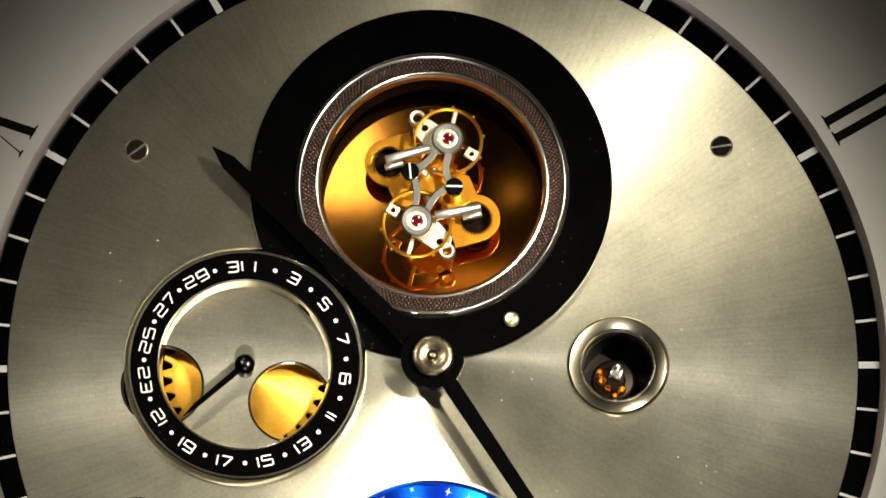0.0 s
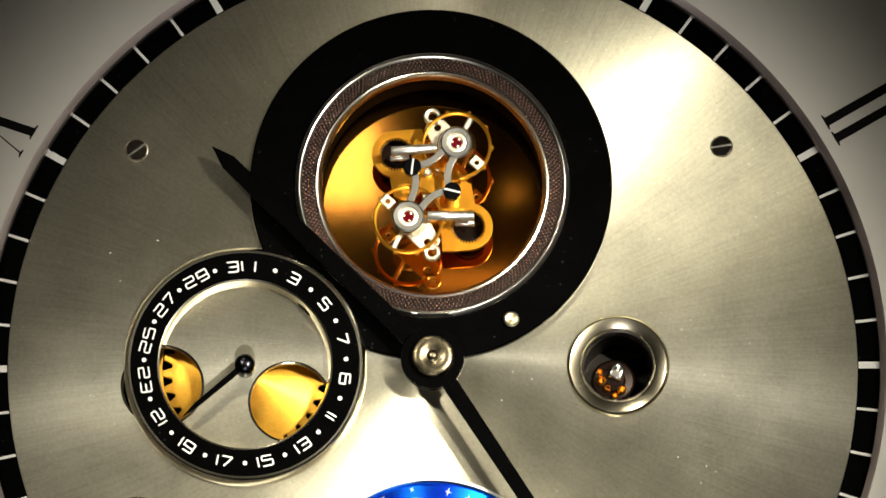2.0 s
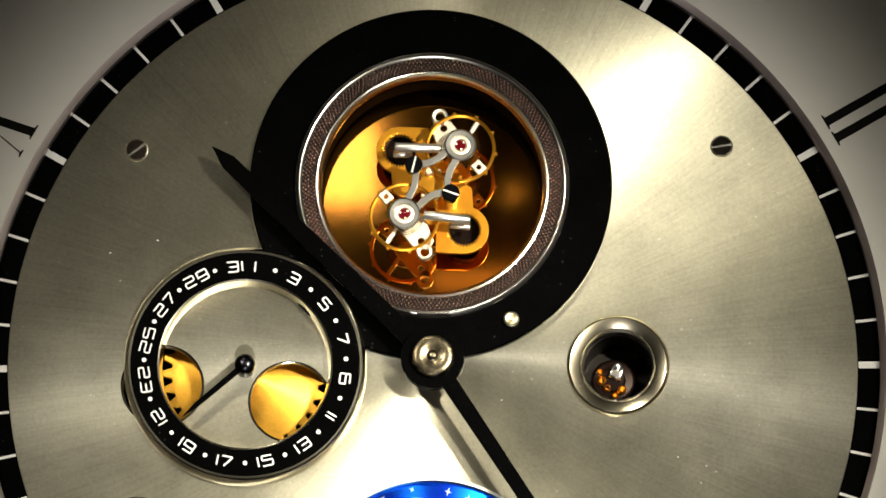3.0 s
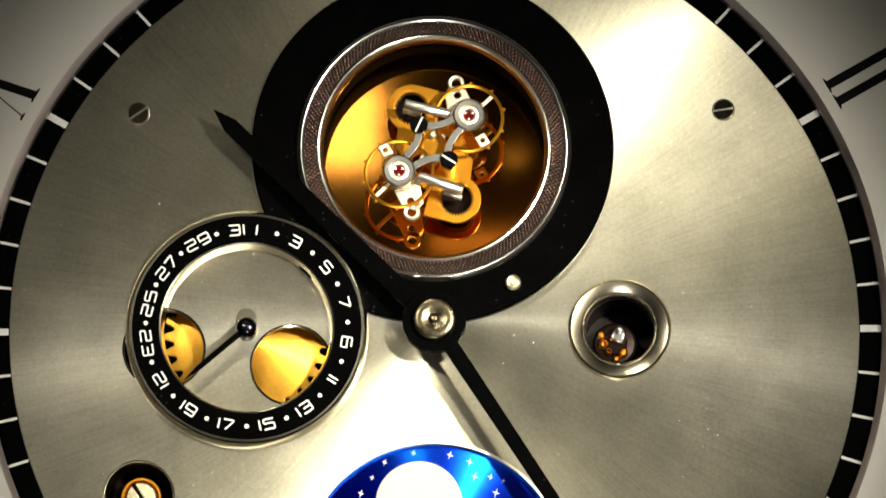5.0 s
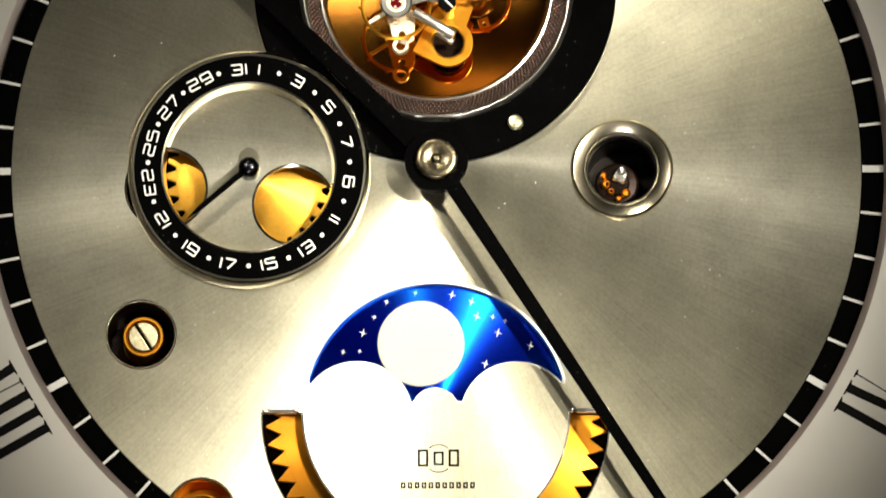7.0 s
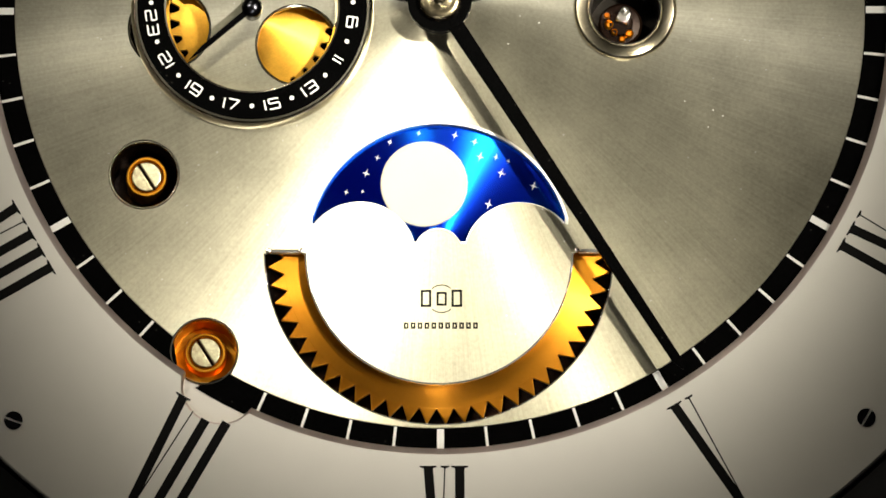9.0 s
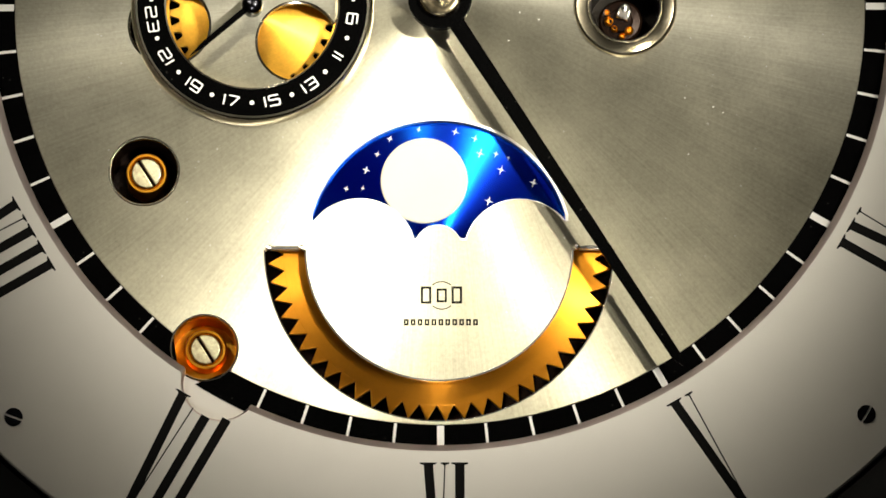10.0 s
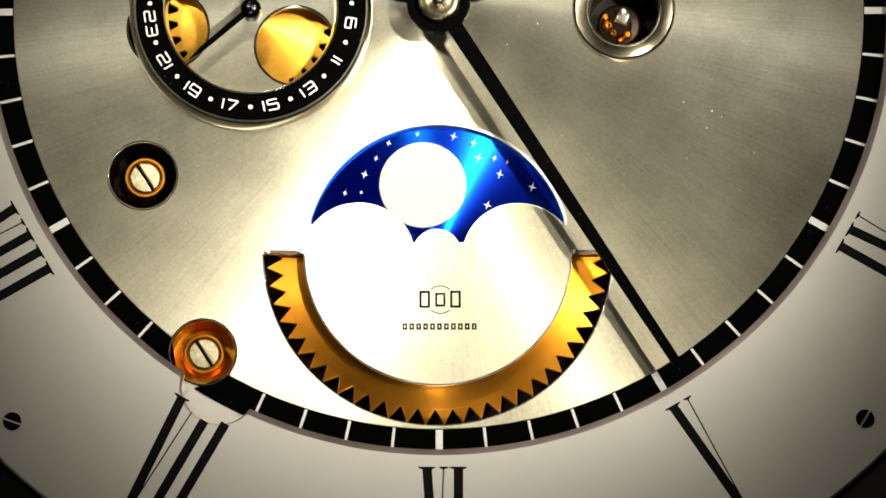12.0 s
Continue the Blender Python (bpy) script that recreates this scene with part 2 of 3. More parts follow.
def join(*bms):
    for b in bms[1:]:
        me = bpy.data.meshes.new("joined")
        b.to_mesh(me)
        bms[0].from_mesh(me)
        bpy.data.meshes.remove(me)
        b.free()
    return bms[0]


def solid(name, bm, material, smooth=True):
    me = bpy.data.meshes.new(name)
    if not smooth:
        for f in bm.faces:
            f.smooth = False
    crease = all(f.smooth for f in bm.faces)
    bm.to_mesh(me)
    bm.free()
    me.materials.append(material)
    if crease:
        me.set_sharp_from_angle(angle=radians(32))
    return me


def thing(name, x, y, h, label, category, group="", kind=""):
    ob = new(name)
    ob.empty_display_size = 0.01
    ob.location = W(x, y, h)
    return tagged(ob, label, category, group, kind)


def part(name, bm, material, parent, label="", smooth=True):
    """Links a bmesh, in dial places, as one mesh under a thing or a part."""
    base = parent.location if parent.parent is None else parent.location + parent.parent.location
    bmesh.ops.translate(bm, verts=bm.verts, vec=-base)
    ob = new(name, solid(name, bm, material, smooth))
    ob.parent = parent
    return tagged(ob, label)


def lone(name, bm, material, label, category, group="", kind="", smooth=True):
    return tagged(new(name, solid(name, bm, material, smooth)), label, category, group, kind)


def bars(*boxes, turn=0.0, cx=0.0, cy=0.0):
    return [turned([(x0, y0), (x1, y0), (x1, y1), (x0, y1)], turn, cx, cy) for x0, y0, x1, y1 in boxes]


def gear(cx, cy, root, tip, n, sharp=0.12, start=0.0, hook=0.0):
    """Outline of a toothed wheel; sharp: how wide a tooth's tip is, as a share of its pitch."""
    pts = []
    for i in range(n):
        a = 360 * i / n + start
        p = 360 / n
        for s, r in ((-0.5, root), (-sharp + hook, tip), (sharp + hook, tip)):
            x, y = clock(r, a + s * p)
            pts.append((cx + x, cy + y))
    return pts

# ---- case and dials ----
TX, TY = 0.1, 43.8          # tourbillon axis
DX, DY = -44.1, 0.0         # date axis
MX, MY = -0.3, -58.3        # moon axis
SCREW_C, SCREW_C_R = (-55.1, -81.6), 7.8
BITE, BITE_R = (-51.2, -90.4), 8.8


def reach(centre, r, deg, far):
    """Where the ray at that clock angle meets a circle; None if it misses."""
    ux, uy = clock(1, deg)
    b = ux * centre[0] + uy * centre[1]
    d = b * b - (centre[0] ** 2 + centre[1] ** 2 - r * r)
    if d < 0 or b < 0:
        return None
    return b + math.sqrt(d) if far else b - math.sqrt(d)


def plate_edge(deg):
    hit = reach(SCREW_C, SCREW_C_R, deg, False)
    return min(100.0, hit) if hit else 100.0


def white_edge(base, grow):
    def fun(deg):
        hit = reach(BITE, BITE_R + grow, deg, True)
        return max(base, hit) if hit else base
    return fun


def moon_window():
    """The sky's opening: a wide arc above, three round hills below."""
    R = 30.7
    hills = ((-18.6, -59.0, 13.0), (18.4, -59.2, 13.0), (-0.5, -57.9, 5.6))

    def low(x):
        return max([cy + math.sqrt(r * r - (x - cx) ** 2) for cx, cy, r in hills if abs(x - cx) < r] or [-99])

    def high(x):
        return -58.1 + math.sqrt(max(R * R - (x - MX) ** 2, 0))
    xs = [-30.9 + 61.4 * i / 240 for i in range(241)]
    xs = [x for x in xs if high(x) > max(low(x), -51.2) + 1.3]
    return [(x, high(x)) for x in xs] + [(x, max(low(x), -55.6 if abs(x) < 8 else -51.2)) for x in reversed(xs)]


def gear_slot(r0, r1, top=0.0):
    a = [90 + 180 * i / 90 for i in range(91)]
    out = [clock(r1, d) for d in a]
    inn = [clock(r0, d) for d in reversed(a)]
    return [(x + MX, min(y, -top) + MY) for x, y in out + inn]


def slab(x0, x1, y0, y1, z0, z1):
    bm = bmesh.new()
    bmesh.ops.create_cube(bm, size=1.0)
    for v in bm.verts:
        v.co = Vector(((x0 + x1) / 2 + v.co.x * (x1 - x0), (y0 + y1) / 2 + v.co.y * (y1 - y0), (z0 + z1) / 2 + v.co.z * (z1 - z0)))
    return bm


# the dim room that closes the place; the clock hangs on its north wall
for name, box, mat in (("wall_north", (-1.7, 1.7, 0.032, 0.13, -1.4, 1.4), PAINT), ("wall_south", (-1.7, 1.7, -3.1, -3.0, -1.4, 1.4), PAINT),
                       ("wall_west", (-1.7, -1.6, -3.0, 0.032, -1.4, 1.4), PAINT), ("wall_east", (1.6, 1.7, -3.0, 0.032, -1.4, 1.4), PAINT),
                       ("floor", (-1.7, 1.7, -3.1, 0.13, -1.5, -1.4), CARPET), ("ceiling", (-1.7, 1.7, -3.1, 0.13, 1.4, 1.5), PAINT)):
    lone(name, slab(*box), mat, "plain dark painted surface of a dim room", "room", kind="structure", smooth=False)

case = lone("case_back", cut([ring_of(0, 0, 175, 128)], -32, -26), CASE, "matt black clock case behind the dial", "clock case", kind="structure")
lone("case_ring", lathe([(150, -26), (150, 6), (156, 9), (175, 9), (175, -26)], 0, 0, 192, True), CASE,
     "matt black ring round the white dial", "clock case", kind="structure")

dial = thing("dial_plate", 0, 0, -2, "sunray-brushed silver steel dial plate with cut-out windows", "dial plate")
edge = [clock(plate_edge(360 * i / 1440), 360 * i / 1440) for i in range(1440)]
holes = [ring_of(TX, TY, 38.5, 160), ring_of(-33.6, -8.3, 9.3), ring_of(-63.6, -4.2, 9.3), ring_of(43.6, 0, 9.2),
         ring_of(-69.4, -39.4, 7.9), moon_window(), gear_slot(31.4, 40.8)]
part("plate", cut([edge] + holes, -1.8, 0.0, 0.12), STEEL_RAY, dial)
for x, y, r in ((-33.6, -8.3, 9.3), (-63.6, -4.2, 9.3)):
    part("window_rim", lathe([(r, -1.7), (r, 0.1), (r + 0.25, 0.22), (r + 0.55, 0.06), (r + 0.55, -0.2)], x, y), CHROME, dial)
wall = moon_window()
part("moon_window_rim", cut([[(MX + (x - MX) * 1.026, -44 + (y + 44) * 1.045) for x, y in wall], wall], -0.4, 0.10, 0.04), BRIGHT, dial, "polished window rim")
for s in (-1, 1):
    for r in (32.3, 39.9):
        part("slot_pin", lathe([(0.001, 0.7), (0.55, 0.6), (0.75, 0.3), (0.75, -1)], MX + s * r, MY + 0.55, 20), STEEL, dial)
    part("slot_end", cut(bars((min(s * 32, s * 40.3) + MX, MY + 0.1, max(s * 32, s * 40.3) + MX, MY + 0.9)), -1.5, 0.25, 0.1), STEEL, dial)
part("slot_lip", cut([gear_slot(31.0, 31.45)], -1.8, 0.12, 0.05), STEEL, dial)
part("slot_lip", cut([gear_slot(40.75, 41.05)], -1.8, 0.10, 0.04), STEEL, dial)

# printed mark: plain shapes in place of the maker's letters
def hollow(x0, y0, x1, y1, w):
    return bars((x0, y0, x1, y1), (x0 + w, y0 + w, x1 - w, y1 - w))


mark = []
for x0 in (-4.6, 2.6):
    mark += [hollow(x0, -71.2, x0 + 2.5, -67.1, 0.55)]
mark += [hollow(-0.9, -70.9, 1.5, -67.6, 0.5)]
arc = [clock(3.4, a) for a in range(-42, 43, 6)] + [clock(3.15, a) for a in range(42, -43, -6)]
mark += [[[(x + 0.3, y - 69.25) for x, y in arc]], [[(x + 0.3, -y - 69.25) for x, y in arc]]]
w = -8.7
for k in range(11):
    mark += [hollow(w + 0.15, -76.4, w + 1.25, -74.9, 0.40)]
    w += 1.62
for q in mark:
    part("printed_bar", cut(q, 0.004, 0.03), INK, dial, "", False)

white = thing("chapter_dial", 0, 0, -1, "satin white outer dial with black Roman numerals", "dial")
part("dial_face", loft([(white_edge(106.9, 0.5), 3.5), ((lambda a: 148.0), 3.5), ((lambda a: 148.4), 3.0), ((lambda a: 148.4), -1)], n=1440), WHITE, white)
part("bevelled_edge", loft([(white_edge(105.3, 0.0), -0.6), (white_edge(105.3, 0.0), 2.5), (white_edge(105.9, 0.2), 2.95), (white_edge(106.9, 0.5), 3.5)], n=1440),
     ROSE, white, "polished bevel with a rosy sheen")
part("under_plate", lathe([(106.0, -0.35), (116, -0.35), (116, -1), (106.0, -1)], 0, 0, 192, True), WHITE, white)


def numeral(text, deg, x):
    """Strokes of a Roman numeral from its first stroke's place; in the lower half its head points to the centre."""
    flip = 90 < deg < 270
    r0, r1 = 109.6, 141.0
    tall = r1 - r0
    loops = []

    def stroke(xa, xb, w, feet=(1, 1)):
        """From the inner end, or the round bite in the dial, to the outer end."""
        hit = reach(BITE, BITE_R + 0.1, deg + math.degrees(math.atan((-xa if flip else xa) / r0)), True)
        low = max(0.0, (hit or 0) - r0)
        xa += (xb - xa) * low / tall
        loops.append([(xa - w / 2, low), (xb - w / 2, tall), (xb + w / 2, tall), (xa + w / 2, low)])
        e = w / 2 + 0.85
        for f, y, s, on in ((xa, low, 1, feet[0]), (xb, tall, -1, feet[1])):
            if on and not 1.2 < y < tall:
                loops.append([(f - e, y), (f + e, y), (f + e, y + 0.32 * s), (f + w / 2, y + 0.6 * s), (f - w / 2, y + 0.6 * s), (f - e, y + 0.32 * s)])
    for c in text:
        if c == "I":
            stroke(x, x, 2.2)
            x += 4.6
        elif c == "V":
            stroke(x, x + 2.3, 2.2, (1, 0))
            stroke(x + 3.9, x + 2.7, 0.32, (1, 0))
            x += 7.35
        else:
            stroke(x, x + 6.0, 0.32)
            stroke(x + 6.0, x, 2.2)
    out = [turned([(-px if flip else px, r0 + py) for px, py in pts], deg) for pts in loops]
    return join(*[cut([q], 3.49, 3.545 + 0.004 * k) for k, q in enumerate(out)])


for text, deg, first in (("X", 300, -4.0), ("II", 60, -3.8), ("IV", 120, -2.8), ("V", 150, -0.6), ("VI", 180, -2.9), ("VII", 210, -5.4), ("VIII", 240, -8.1)):
    part("numeral", numeral(text, deg, first), INK, white, "black Roman numeral", False)

# black minute track
def track():
    pts_out, pts_in = [], []
    for i in range(1441):
        a = 213.9 + 360 * i / 1440
        c = math.hypot(clock(105.8, a)[0] - SCREW_C[0], clock(105.8, a)[1] - SCREW_C[1])
        d = math.hypot(clock(100.05, a)[0] - SCREW_C[0], clock(100.05, a)[1] - SCREW_C[1])
        if c > SCREW_C_R:
            pts_out.append(clock(min(106.9, white_edge(105.3, 0.0)(a % 360) - 0.06), a))
        if d > SCREW_C_R:
            pts_in.append(clock(100.05, a))
    return [pts_out + pts_in[::-1]]


minutes = thing("minute_track", 0, 0, -1, "black lacquered minute ring with white marks", "minute ring")
part("track", cut(track(), -1.0, -0.02), BLACK, minutes, "", False)
marks = {}
for k in range(60):
    if k in (35, 36):
        continue
    big = k % 5 == 0
    if big not in marks:
        w = 0.82 if big else 0.33
        marks[big] = solid("minute_mark", cut(bars((-w, 100.2, w, 105.2)), -0.02, 0.03), PRINT, False)
    ob = new("minute_mark", marks[big])
    ob.parent = minutes
    ob.matrix_parent_inverse = Matrix.Translation(-minutes.location)
    ob.rotation_euler = (0, radians(6 * k), 0)

# ---- screws ----


def slotted(name, x, y, h, r, turn, head, label, group, slot=0.5, dome=0.35):
    ob = thing(name, x, y, h - 0.6, label, "screw", group)
    half = slot / 2
    for s in (-1, 1):
        a0 = math.asin(half / r)
        arcs = [(r * math.cos(a0 + (math.pi - 2 * a0) * i / 24), s * r * math.sin(a0 + (math.pi - 2 * a0) * i / 24)) for i in range(25)]
        part("head_half", cut([turned(arcs, turn, x, y)], h - 0.4, h + dome, 0.14), head, ob)
    part("slot", cut([ring_of(x, y, r * 0.97, 40)], h - 0.6, h - 0.25), BORE if name == "rim_screw" else SATIN, ob)
    if name == "rim_screw":
        return ob
    part("countersink", lathe([(r + 0.02, h - 0.6), (r + 0.1, h - 0.15), (r + 0.35, h - 0.12), (r + 0.42, h - 0.32)], x, y, 48), CHROME, ob, "bright countersunk edge")
    return ob


slotted("dial_screw", -69.85, 53.0, 0.3, 2.4, -35, DARKSTEEL, "polished steel slotted screw in the brushed dial", "dial screws")
slotted("dial_screw", 68.6, 53.3, 0.3, 2.3, -8, DARKSTEEL, "polished steel slotted screw in the brushed dial", "dial screws")
slotted("rim_screw", -99.4, -98.7, 3.7, 2.15, 20, BLUED, "dark slotted screw in the white outer dial", "rim screws")
slotted("rim_screw", 99.1, -98.4, 3.7, 2.15, -60, BLUED, "dark slotted screw in the white outer dial", "rim screws")


def pillar(x, y, r, dx, bore, label, deep=16):
    """A screw on a gilt pillar, deep in a round hole."""
    ob = thing("pillar_screw", x, y, -20, label, "screw", "pillar screws")
    part("hole_rim", lathe([(r - 0.5, -1.9), (r - 0.5, -0.3), (r - 0.2, 0.10), (r + 0.12, 0.08), (r + 0.14, -0.5)], x, y), CHROME, ob, "polished rim")
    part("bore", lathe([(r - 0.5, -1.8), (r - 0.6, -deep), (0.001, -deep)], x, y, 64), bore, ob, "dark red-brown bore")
    part("pillar", lathe([(4.9, -16), (4.9, -6.2), (4.6, -5.6), (4.1, -5.6), (4.0, -6.0), (3.9, -7.5)], x + dx, y + 0.7, 64), GOLD, ob, "gilt brass pillar")
    part("collar", lathe([(4.0, -7.4), (3.9, -5.9), (3.65, -5.7), (3.5, -6.0), (3.5, -7.4)], x + dx, y + 0.7, 64), DARKGOLD, ob)
    half, rr, cx, cy = 0.35, 3.45, x + dx, y + 0.7
    for s in (-1, 1):
        a0 = math.asin(half / rr)
        arcs = [(rr * math.cos(a0 + (math.pi - 2 * a0) * i / 24), s * rr * math.sin(a0 + (math.pi - 2 * a0) * i / 24)) for i in range(25)]
        part("screw_head", cut([turned(arcs, 58, cx, cy)], -7.0, -5.4, 0.25), HEAD, ob, "polished slotted head")
    part("slot", cut([ring_of(cx, cy, 3.3, 40)], -7.4, -6.7), BORE, ob)
    return ob


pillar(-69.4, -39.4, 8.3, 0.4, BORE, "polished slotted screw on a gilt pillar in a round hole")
pillar(-55.1, -81.6, 7.9, 0.1, GOLD, "polished slotted screw on a gilt pillar at the dial's edge", 10.5)

# ---- winding hole ----
wind = thing("winding_hole", 43.6, 0, -18, "chrome bushing with a dark winding hole", "winding hole")
part("bushing", lathe([(9.0, -2), (12.0, -0.1), (12.1, 0.6), (11.8, 1.1), (11.4, 1.35), (9.3, 0.75), (8.9, 0.5), (8.75, 0.1), (8.7, -8)], 43.6, 0, 128), POLISH, wind)
part("inner_ring", lathe([(8.75, 0.3), (8.5, 0.55), (8.15, 0.3), (8.0, -1), (8.0, -3)], 43.6, 0, 96), STEEL, wind)
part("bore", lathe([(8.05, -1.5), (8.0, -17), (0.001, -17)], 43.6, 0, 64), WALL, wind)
part("winding_square", cut(bars((-1.5, -1.5, 1.5, 1.5), turn=20, cx=43.4, cy=-0.2), -17, -5, 0.4), STEEL, wind)
part("square_tip", lathe([(1.2, -5.1), (1.0, -4.5), (0.6, -4.2), (0.001, -4.1)], 43.7, 0.9, 24), STEEL, wind)
# arbor coloured dark for the shade inside the hole
part("arbor", lathe([(5.2, -17), (5.2, -9), (4.6, -8.2), (3.0, -8.0), (2.6, -7.0), (0.001, -7.0)], 42.6, -1.6, 48), BORE, wind)
for u, v, r in ((40.0, -1.8, 1.2), (41.2, -3.6, 0.9), (44.6, -4.0, 1.1), (39.4, 0.4, 0.7), (43.0, -5.4, 0.8)):
    part("stop_pin", lathe([(r, -10), (r, -7.2), (r * 0.6, -6.8), (r * 0.4, -7.1), (0.001, -7.1)], u, v, 20), GOLD, wind)

# ---- date ----
date = thing("date_ring", DX, DY, 0, "black date ring in polished steel with white odd numbers", "date dial")
part("bezel", lathe([(28.6, 0), (28.5, 2.2), (28.1, 3.2), (27.5, 3.75), (27.0, 3.7), (26.9, 3.4)], DX, DY, 160), CHROME, date, "polished steel bezel")
part("face", lathe([(27.0, 3.45), (20.7, 3.45)], DX, DY, 160), BLACK, date)
part("inner_bezel", lathe([(20.8, 3.4), (20.6, 3.7), (20.2, 3.55), (19.6, 1.4), (19.5, 0.0)], DX, DY, 160), CHROME, date, "polished inner bezel")
for n in range(1, 32):
    a = (n - 0.5) * 360 / 31
    x, y = clock(23.75, a)
    if n % 2:
        flip = 95 < a < 270
        part("date_number", digits(str(n), DX + x, DY + y, a + (180 if flip else 0), 3.45), PRINT, date, "", False)
    else:
        part("date_dot", lathe([(0.55, 3.44), (0.5, 3.5), (0.001, 3.5)], DX + x, DY + y, 16), PRINT, date)


def toothed(name, x, y, r0, root, tip, n, h0, h1, wide, blunt, start, material, label, keep=lambda a: True):
    """A gear: a flat ring and single teeth that share one mesh."""
    ob = thing(name, x, y, h0, label, "gear wheel")
    part("ring", cut([ring_of(x, y, root, 180), ring_of(x, y, r0, 120)], h0, h1, 0.2), material, ob)
    p = radians(360 / n) * root * wide / 2
    tooth = cut([[(-p, root - 0.35), (-p * 0.96, root), (-p * blunt, tip), (p * blunt, tip), (p * 0.96, root), (p, root - 0.35)]], h0 + 0.05, h1 - 0.03, 0.16)
    me = solid("tooth", tooth, material)
    for k in range(n):
        a = (start + 360 * k / n) % 360
        if keep(a):
            t = new("tooth", me)
            t.parent = ob
            t.location = (0, h0 / 1000, 0)
            t.rotation_euler = (0, radians(a), 0)
    return ob


toothed("date_gear", DX, DY, 2.0, 17.5, 19.6, 31, -6.8, -5.4, 0.8, 0.5, 3.0, DATE_GOLD, "gilt date gear with blunt teeth under the dial")
dh = thing("date_hand", DX, DY, 0.2, "slim black date hand with a polished cap", "clock hand")
part("pointer", cut([turned([(-0.75, 0), (-0.62, 15), (0, 19.4), (0.62, 15), (0.75, 0)], 229.5, DX, DY)], 3.2, 3.8, 0.1), BLACK, dh)
part("cap", lathe([(2.5, 0.2), (2.5, 3.6), (2.3, 4.3), (1.7, 4.9), (0.9, 5.2), (0.001, 5.3)], DX, DY, 48), BLUED, dh, "polished dark cap")

# ---- moon phase ----
moon = thing("moon_disc", MX, MY, -3, "blue sunray moon-phase disc with silver stars", "moon disc")
part("sky", lathe([(0.001, -2.0), (30.9, -2.0), (30.9, -2.8), (0.001, -2.8)], MX, MY, 128), BLUE, moon, "glossy blue sky")
part("full_moon", lathe([(10.25, -2.05), (10.2, -1.6), (9.9, -1.4), (0.001, -1.4)], -3.75, -41.4, 96), MOON, moon, "cream enamel full moon")
STARS = ((690, 245, .8), (741, 229, .75), (805, 233, 1.0), (840, 245, .9), (849, 271, 1.1), (877, 272, .8), (899, 279, .6), (886, 300, 1.1), (943, 323, 1.1),
         (864, 355, 1.1), (668, 272, .75), (648, 300, 1.0), (613, 333, .75), (642, 332, .6))
for px, py, s in STARS:
    x, y = (px - 778.6) / 7.515, -(py - 11.9) / 7.34 + 0.45
    pts = []
    for i in range(8):
        r = (1.15 if i % 4 == 0 else 0.95) * s if i % 2 == 0 else 0.22 * s
        pts.append(clock(r, 45 * i + 18))
    part("star", cut([[(x + a, y + b) for a, b in pts]], -2.0, -1.95), STAR, moon, "", False)
toothed("moon_gear", MX, MY, 30.9, 36.6, 40.0, 57, -4.6, -3.2, 0.99, 0.07, 1.0, GEAR_GOLD, "large gilt gear with pointed teeth below the moon window",
        lambda a: 80 < a < 280)
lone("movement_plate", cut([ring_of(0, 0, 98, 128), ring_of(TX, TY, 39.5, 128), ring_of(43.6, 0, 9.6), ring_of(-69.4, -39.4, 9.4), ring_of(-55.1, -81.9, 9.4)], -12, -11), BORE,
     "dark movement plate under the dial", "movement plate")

# ---- hands ----
def hand(name, deg, r, w0, w1, tip, h, label):
    ob = thing(name, 0, 0, h - 1, label, "clock hand")
    part("blade", cut([turned([(-w0, 4), (-w1, r - tip), (0, r), (w1, r - tip), (w0, 4)], deg)], h, h + 0.9, 0.18), BLACK, ob)
    part("boss", cut([ring_of(0, 0, 7.5, 72)], h - 0.15, h + 1.05, 0.2), BLACK, ob)
    return ob


hand("hour_hand", 315.0, 73.4, 2.4, 1.9, 5.5, 7.4, "black pointed hour hand over the dial")
hand("minute_hand", 147.35, 104.6, 1.95, 1.15, 3.0, 9.0, "long black pointed minute hand over the dial")
arbor = thing("centre_arbor", 0, 0, 0, "polished steel cap on the centre arbor", "arbor")
part("post", lathe([(4.2, 0), (4.2, 10)], 0, 0, 40), SATIN, arbor)
part("cap", lathe([(5.0, 9.9), (5.0, 11.4), (4.6, 12.1), (3.9, 12.4), (2.6, 12.2), (1.4, 11.8), (0.9, 12.0), (0.6, 12.4), (0.001, 12.5)], 0, 0, 64), CAPSTEEL, arbor, "worn steel cap")

# ---- tourbillon ----
bezel = thing("tourbillon_well", TX, TY, -12, "black flange with a knurled steel ring round the tourbillon", "bezel")
part("flange", lathe([(42.8, 0), (42.8, 1.4), (42.4, 1.8), (32.7, 1.8), (32.6, 0)], TX - 0.3, TY + 0.25, 192), BLACK, bezel, "glossy black flange")
part("outer_ring", lathe([(32.8, 0.4), (32.7, 1.5), (32.3, 2.1), (31.5, 2.5), (31.2, 2.45), (30.9, 2.2), (30.8, 1.8)], TX, TY, 192), STEEL, bezel, "polished ring")
# blackened base, so that the gaps between the knurls look shaded
part("knurl_base", lathe([(30.85, 1.5), (27.65, 1.5)], TX, TY, 160), WALL, bezel)
bm = bmesh.new()
N, K, STEP = 190, 5, 0.64
